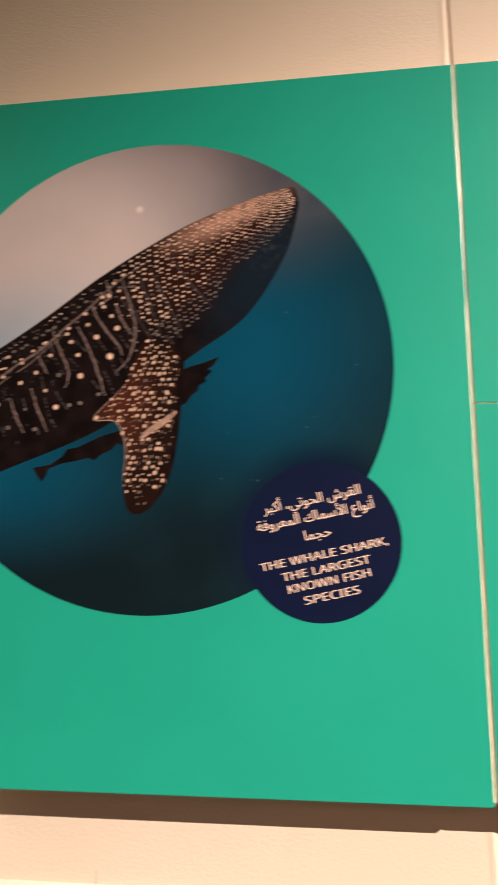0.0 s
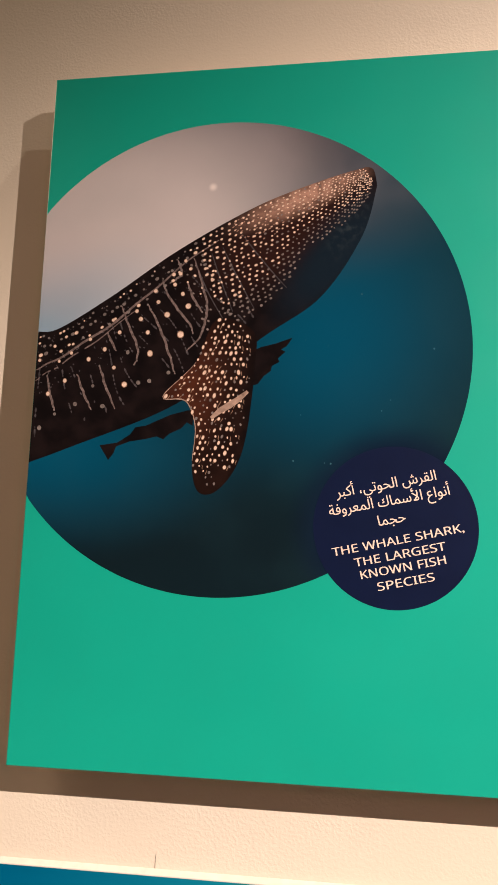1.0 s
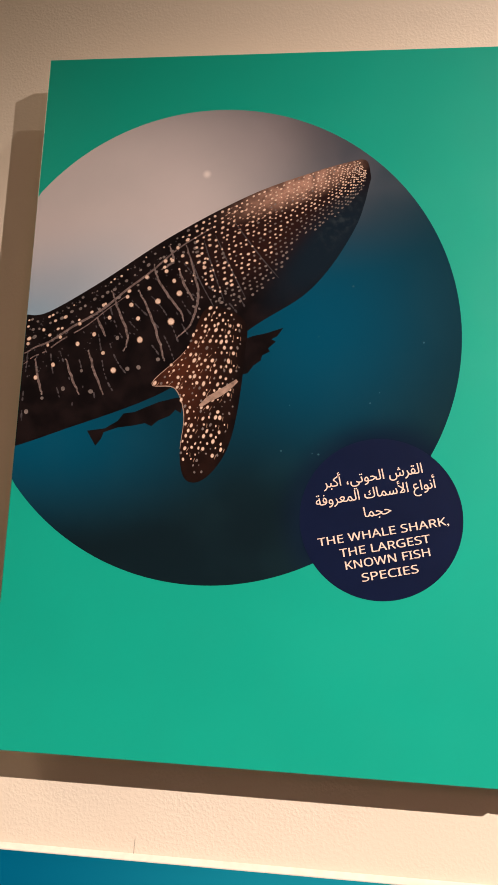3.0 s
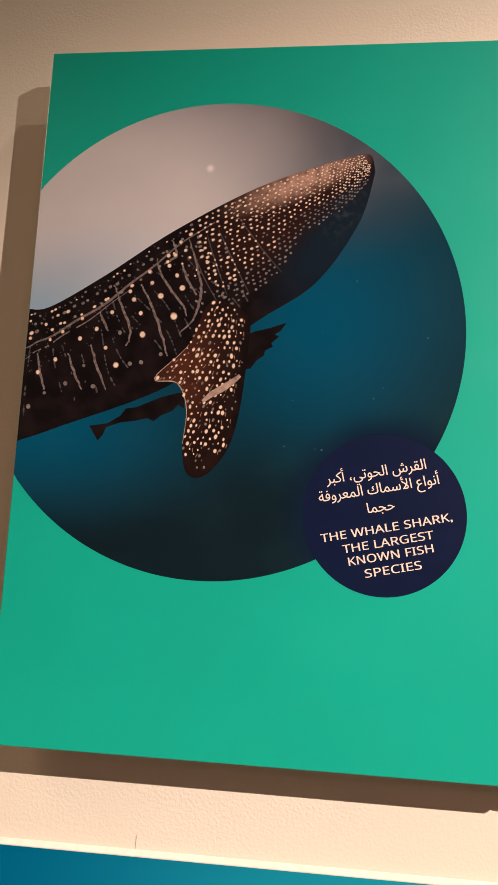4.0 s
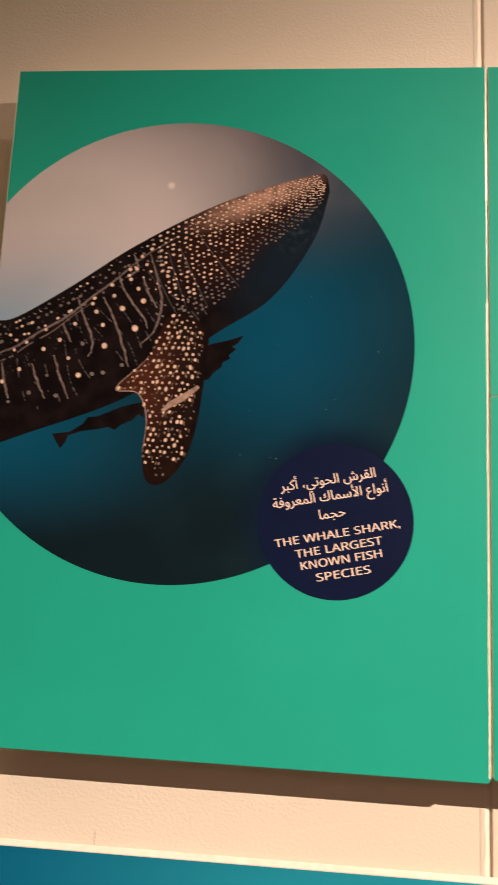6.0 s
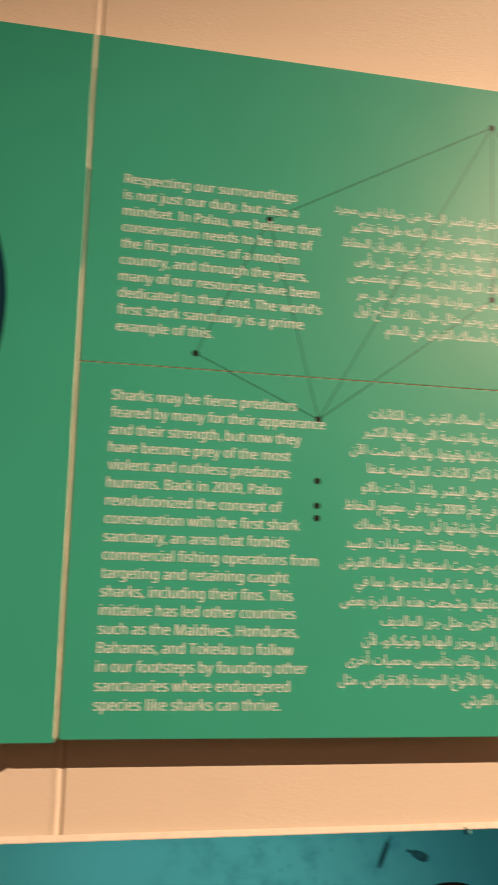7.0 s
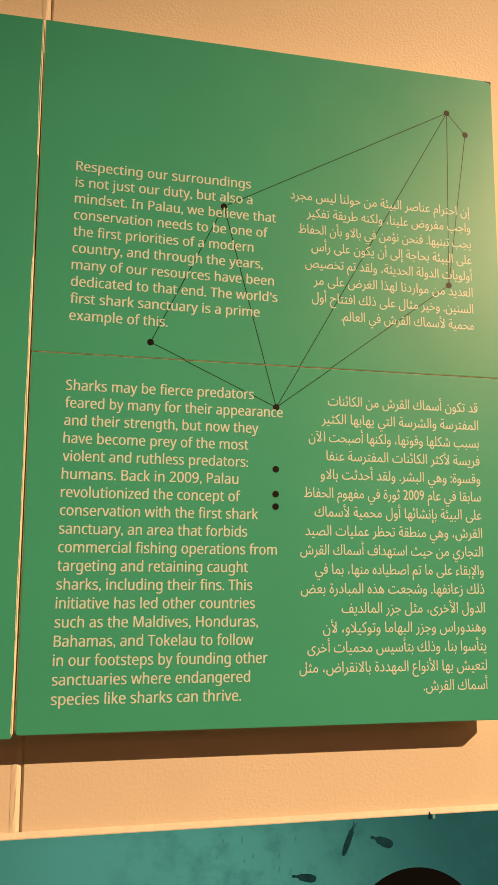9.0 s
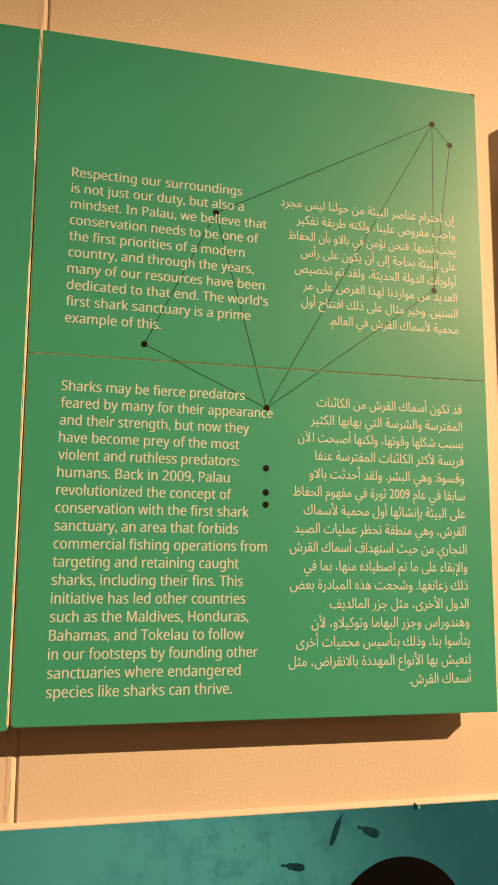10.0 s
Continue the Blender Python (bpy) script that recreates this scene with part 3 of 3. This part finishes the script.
blade_spots, blade_dim, links = [], [], []
for i in range(30):
    for j in range(17):
        p = (-0.652 + 0.0108 * (j + 0.5 * (i % 2)) + rng.uniform(-0.0026, 0.0026), 1.520 + 0.0104 * i + rng.uniform(-0.0026, 0.0026))
        if not inside(p, FIN) or not inside((p[0] + 0.007, p[1] - 0.004), FIN):
            continue
        way = math.atan2(1.90 - p[1], -0.50 - p[0]) + rng.uniform(-0.35, 0.35)
        far = p[0] > -0.516 + 0.10 * (p[1] - 1.60) or p[1] < 1.552
        roll = rng.random()
        if far and roll < 0.55:
            continue
        faint = far or roll > 0.80
        (blade_dim if faint else blade_spots).append(disc(*p, rng.choice((0.0014, 0.0018, 0.0023, 0.0028)) * rng.uniform(0.85, 1.1), 10, rng.uniform(1.1, 1.7), way))
        if roll < 0.28:
            q = (p[0] + 0.0052, p[1] - 0.002)
            links += ribbon([(q[0] + t * math.cos(way) + 0.0005 * math.sin(t * 900), q[1] + t * math.sin(way)) for t in (0.002 * k - 0.004 for k in range(5))], 0.0012)
under(blade_print, tagged(new("link_print", mesh_from("link_print", sheet(links, -0.00022), M_RIM)), kind="stuff"))
under(blade_print, tagged(new("dot_rim_print", mesh_from("dot_rim_print", sheet(halo(blade_spots, 1.12), -0.00023), M_RIM)), kind="stuff"))
under(blade_print, tagged(new("grey_dot_print", mesh_from("grey_dot_print", sheet(halo(blade_dim, 0.8), -0.00025), M_DIM)), kind="stuff"))
under(blade_print, tagged(new("pale_dot_print", mesh_from("pale_dot_print", sheet(halo(blade_spots, 0.86), -0.00024), M_DOT)), kind="stuff"))
under(blade_print, new("streak_print", mesh_from("streak_print", sheet(ribbon([(-0.560, 1.645), (-0.545, 1.658), (-0.528, 1.668), (-0.512, 1.679), (-0.497, 1.692)], 0.012), -0.00026), M_BAND)))

# the badge and its words
BADGE = (-0.2484, 1.4642, 0.1327)
badge = under(picture, tagged(new("badge_print", mesh_from("badge_print", sheet([disc(*BADGE)], -0.00013), M_NAVY)), "navy round badge with pale lettering"))
for text, x0, x1, z in (("القرش الحوتي، أكبر", -0.343, -0.181, 1.511), ("أنواع الأسماك المعروفة", -0.354, -0.159, 1.4805), ("حجما", -0.274, -0.230, 1.4655)):
    lettering("arabic_line", joined(text), x0, x1, z, 0.0238, M_PINK_INK, badge, -0.0002, 11.1, 0.006)
for text, x0, x1, z in (("THE WHALE SHARK,", -0.348, -0.138, 1.4145), ("THE LARGEST", -0.312, -0.167, 1.3985), ("KNOWN FISH", -0.302, -0.167, 1.3790), ("SPECIES", -0.275, -0.185, 1.3610)):
    lettering("title_line", upright(text), x0, x1, z, 0.0184, M_PINK_INK, badge, -0.0002, 12.0, 0.010)


def edge_trim(parent, side, low, top, width, name="edge_trim"):
    """The pale worn edge of a board beside the joint; it all but vanishes along one stretch."""
    bm, rows = bmesh.new(), []
    for k in range(141):
        z = low + (top - low) * k / 140
        w = width * (0.1 if abs(z - 1.950) < 0.092 else 1.0) * (0.8 + 0.4 * noise.noise((0.0, side * 900, z * 9)))
        e = seam_x(z, side)
        inner = e - w if side < 0 else e + w
        rows.append([bm.verts.new((inner, -0.0003, z)), bm.verts.new((e, 0.0012, z)), bm.verts.new((e, 0.006, z))])
    for a, b in zip(rows, rows[1:]):
        for k in (0, 1):
            bm.faces.new((a[k], a[k + 1], b[k + 1], b[k]))
    bmesh.ops.recalc_face_normals(bm, faces=bm.faces)
    return under(parent, new(name, mesh_from(name, bm, M_CORE)))


edge_trim(picture, -0.0010, LOW + 0.006, TOP - 0.002, 0.0042)

# the two text panels
upper = tagged(thing("text_panel", 0.44, WALL_Y, SPLIT), "upper sea-green text panel with cream lettering and a thin line drawing", "wall panel", "gallery wall panels")
board(upper, [(seam_x(SPLIT, 0.002), SPLIT + 0.0007), (RIGHT, SPLIT + 0.0007), (RIGHT - 0.002, TOP - 0.003), (seam_x(TOP, 0.0015), TOP)])
standoffs(upper, [(0.2, 1.8), (0.7, 1.8), (0.2, 2.2), (0.7, 2.2)])
lower = tagged(thing("text_panel", 0.44, WALL_Y, LOW), "lower sea-green text panel with cream lettering in two columns", "wall panel", "gallery wall panels")
board(lower, [(seam_x(LOW, 0.0025), LOW + 0.003), (RIGHT + 0.001, LOW + 0.005), (RIGHT, SPLIT - 0.0007), (seam_x(SPLIT, 0.002), SPLIT - 0.0007)], (0,))
standoffs(lower, [(0.2, 1.2), (0.7, 1.2), (0.2, 1.55), (0.7, 1.55)])

edge_trim(upper, 0.0012, SPLIT + 0.002, TOP - 0.002, 0.0012)
edge_trim(lower, 0.0012, LOW + 0.010, SPLIT - 0.002, 0.0014)

ENGLISH_TOP = (("Respecting our surroundings", 0.386), ("is not just our duty, but also a", 0.389), ("mindset. In Palau, we believe that", 0.434),
               ("conservation needs to be one of", 0.419), ("the first priorities of a modern", 0.392), ("country, and through the years,", 0.410),
               ("many of our resources have been", 0.431), ("dedicated to that end. The world\u2019s", 0.438), ("first shark sanctuary is a prime", 0.405), ("example of this.", 0.239))
ENGLISH_LOW = (("Sharks may be fierce predators", 0.396), ("feared by many for their appearance", 0.449), ("and their strength, but now they", 0.405),
               ("have become prey of the most", 0.387), ("violent and ruthless predators:", 0.387), ("humans. Back in 2009, Palau", 0.370), ("revolutionized the concept of", 0.374),
               ("conservation with the first shark", 0.406), ("sanctuary, an area that forbids", 0.387), ("commercial fishing operations from", 0.440),
               ("targeting and retaining caught", 0.389), ("sharks, including their fins. This", 0.397), ("initiative has led other countries", 0.402),
               ("such as the Maldives, Honduras,", 0.408), ("Bahamas, and Tokelau to follow", 0.400), ("in our footsteps by founding other", 0.425),
               ("sanctuaries where endangered", 0.395), ("species like sharks can thrive.", 0.380))
ARABIC_TOP = (("إن احترام عناصر البيئة من حولنا ليس مجرد", 0.461), ("واجب مفروض علينا، ولكنه طريقة تفكير", 0.493), ("يجب تبنيها. فنحن نؤمن في بالاو بأن الحفاظ", 0.477),
              ("على البيئة بحاجة إلى أن يكون على رأس", 0.502), ("أولويات الدولة الحديثة، ولقد تم تخصيص", 0.490), ("العديد من مواردنا لهذا الغرض على مر", 0.506),
              ("السنين. وخير مثال على ذلك افتتاح أول", 0.503), ("محمية لأسماك القرش في العالم.", 0.559))
ARABIC_LOW = (("قد تكون أسماك القرش من الكائنات", 0.533), ("المفترسة والشرسة التي يهابها الكثير", 0.521), ("بسبب شكلها وقوتها، ولكنها أصبحت الآن", 0.497),
              ("فريسة لأكثر الكائنات المفترسة عنفا", 0.530), ("وقسوة: وهي البشر. ولقد أحدثت بالاو", 0.519), ("سابقا في عام 2009 ثورة في مفهوم الحفاظ", 0.488),
              ("على البيئة بإنشائها أول محمية لأسماك", 0.508), ("القرش، وهي منطقة تحظر عمليات الصيد", 0.491), ("التجاري من حيث استهداف أسماك القرش", 0.482),
              ("والإبقاء على ما تم اصطياده منها، بما في", 0.509), ("ذلك زعانفها. وشجعت هذه المبادرة بعض", 0.483), ("الدول الأخرى، مثل جزر المالديف", 0.557),
              ("وهندوراس وجزر البهاما وتوكيلاو، لأن", 0.523), ("يتأسوا بنا، وذلك بتأسيس محميات أخرى", 0.495), ("لتعيش بها الأنواع المهددة بالانقراض، مثل", 0.481),
              ("أسماك القرش.", 0.707))
for panel, lines, z, pitch, turn in ((upper, ENGLISH_TOP, 2.0250, 0.0306, -0.25), (lower, ENGLISH_LOW, 1.6262, 0.03044, 0.0)):
    for k, (text, end) in enumerate(lines):
        lettering("text_line", upright(text), 0.069, end, z - pitch * k, 0.0250, M_INK, panel, turn=turn, bold=0.014)
for panel, lines, z, pitch, right in ((upper, ARABIC_TOP, 2.0125, 0.0328, 0.823), (lower, ARABIC_LOW, 1.6220, 0.03355, 0.8265)):
    for k, (text, end) in enumerate(lines):
        lettering("arabic_line", joined(text), end, right + 0.0002 * k, z - pitch * k, 0.0258, M_INK, panel, bold=0.007)

# a chipped corner
under(upper, new("chip", mesh_from("chip", sheet([[(0.864, 2.3058), (0.8772, 2.3055), (0.8774, 2.2985), (0.8745, 2.3005), (0.8735, 2.3035), (0.868, 2.3030)]], -0.0001), M_DOTTED)))

# the line drawing across both panels
NODE = {"a": (0.780, 2.225), "b": (0.818, 2.183), "c": (0.336, 1.984), "d": (0.775, 1.868), "e": (0.210, 1.719), "f": (0.437, 1.6135), "g": (0.437, 1.502), "h": (0.437, 1.458), "i": (0.437, 1.436)}
for key, (x, z) in NODE.items():
    panel = upper if z > SPLIT else lower
    under(panel, new("dot_print", mesh_from("dot_print", sheet([disc(x, z, 0.0060, 24)], -0.00011), M_DOTTED)))


def cut(a, b):
    """A line split where the two panels meet."""
    if (a[1] - SPLIT) * (b[1] - SPLIT) > 0:
        return [(upper if a[1] > SPLIT else lower, a, b)]
    t = (SPLIT - a[1]) / (b[1] - a[1])
    m, s = (a[0] + t * (b[0] - a[0]), SPLIT), 0.0010 if a[1] > SPLIT else -0.0010
    return [(upper if s > 0 else lower, a, (m[0], m[1] + s)), (lower if s > 0 else upper, (m[0], m[1] - s), b)]


for pair in ("ac", "ab", "ad", "af", "bd", "ce", "cf", "ef", "df"):
    for panel, a, b in cut(NODE[pair[0]], NODE[pair[1]]):
        under(panel, new("line_print", mesh_from("line_print", sheet([bar(a, b, 0.0015)], -0.00007), M_DARK)))

# a further panel beyond the text, known by its shadow
beyond = tagged(thing("side_panel", 1.45, WALL_Y, LOW), "plain sea-green panel standing off the cream wall", "wall panel", "gallery wall panels")
board(beyond, [(1.012, LOW), (1.90, LOW), (1.90, 2.305), (1.012, 2.305)])
standoffs(beyond, [(1.2, 1.25), (1.7, 1.25), (1.2, 2.1), (1.7, 2.1)])

# ---- the long blue panel below ----
SEA_Y = 0.050


def sea_top(x):
    return 0.8922 + 0.0062 * x


sea = tagged(thing("sea_panel", 0.0, WALL_Y, 0.1), "long blue-green underwater print panel with a cream top edge", "wall panel", "gallery wall panels")
bm = bmesh.new()
ends = []
for x in (-2.2, 2.2):
    ends.append([bm.verts.new((x, y, z)) for y, z in ((SEA_Y, 0.10), (SEA_Y, sea_top(x)), (WALL_Y - 0.0008, sea_top(x) + 0.0066), (WALL_Y, sea_top(x) + 0.0066), (WALL_Y, 0.10))])
for k in range(5):
    bm.faces.new((ends[0][k], ends[0][(k + 1) % 5], ends[1][(k + 1) % 5], ends[1][k]))
for ring in ends:
    bm.faces.new(ring)
bmesh.ops.recalc_face_normals(bm, faces=bm.faces)
under(sea, new("board", mesh_from("board", bm, M_SEA_EDGE)))
under(sea, tagged(new("water_print", mesh_from("water_print", sheet([[(-2.199, 0.102), (2.199, 0.102), (2.199, sea_top(2.2) - 0.0015), (-2.199, sea_top(-2.2) - 0.0015)]], SEA_Y - 0.0002), M_SEA)),
                  "printed blue-green water"))


def drifting(x, z, long, wide, turn, half, tail):
    """A small dark fish-like shape: half its outline from nose to tail root, mirrored, with two tail tips."""
    c, s = math.cos(radians(turn)), math.sin(radians(turn))
    ring = [(u, v) for u, v in half] + tail + [(u, -v * 0.92) for u, v in reversed(half)]
    ring = [(u * long, v * wide) for u, v in ring]
    return under(sea, new("fish_print", mesh_from("fish_print", sheet([[(x + c * u - s * v, z + s * u + c * v) for u, v in ring]], SEA_Y - 0.0003), M_TEAL_DARK)))


LONG_HALF = [(-0.5, 0.05), (-0.46, 0.28), (-0.36, 0.42), (-0.15, 0.5), (0.08, 0.46), (0.17, 0.40), (0.20, 0.52), (0.23, 0.30), (0.30, 0.17)]
LONG_TAIL = [(0.41, 0.14), (0.52, 0.30), (0.44, 0.06), (0.34, 0.0), (0.44, -0.16), (0.50, -0.42), (0.40, -0.24)]
OVAL_HALF = [(-0.5, 0.12), (-0.46, 0.34), (-0.34, 0.48), (-0.12, 0.5), (0.06, 0.40), (0.14, 0.42), (0.20, 0.24), (0.30, 0.13)]
OVAL_TAIL = [(0.40, 0.20), (0.50, 0.16), (0.45, 0.02), (0.50, -0.10), (0.38, -0.14)]
drifting(0.5845, 0.8625, 0.060, 0.0115, 68, LONG_HALF, LONG_TAIL)
drifting(0.644, 0.8560, 0.045, 0.0165, 158, OVAL_HALF, OVAL_TAIL)
drifting(0.503, 0.8045, 0.045, 0.0140, 170, OVAL_HALF, OVAL_TAIL)
drifting(0.736, 0.8935, 0.014, 0.0085, 100, OVAL_HALF, OVAL_TAIL)
under(sea, new("glint_print", mesh_from("glint_print", sheet([disc(0.7435, 0.8915, 0.0038, 14, 0.7)], SEA_Y - 0.0003), M_GLINT)))
for k in range(12):
    rng = random.Random(50 + k)
    x, z, w = rng.uniform(0.34, 0.58), rng.uniform(0.80, 0.875), rng.uniform(0.003, 0.007)
    blot = [(px, pz + 0.002 * noise.noise((px * 300, pz * 300, k))) for px, pz in disc(x, z, w, 12, rng.uniform(0.2, 0.45), rng.uniform(-0.35, 0.1))]
    under(sea, new("blotch_print", mesh_from("blotch_print", sheet([blot], SEA_Y - 0.00026), M_BLOT)))
under(sea, tagged(new("badge_print", mesh_from("badge_print", sheet([disc(0.705, 0.6775, 0.131)], SEA_Y - 0.0004), M_BLACK)), "near-black round badge"))
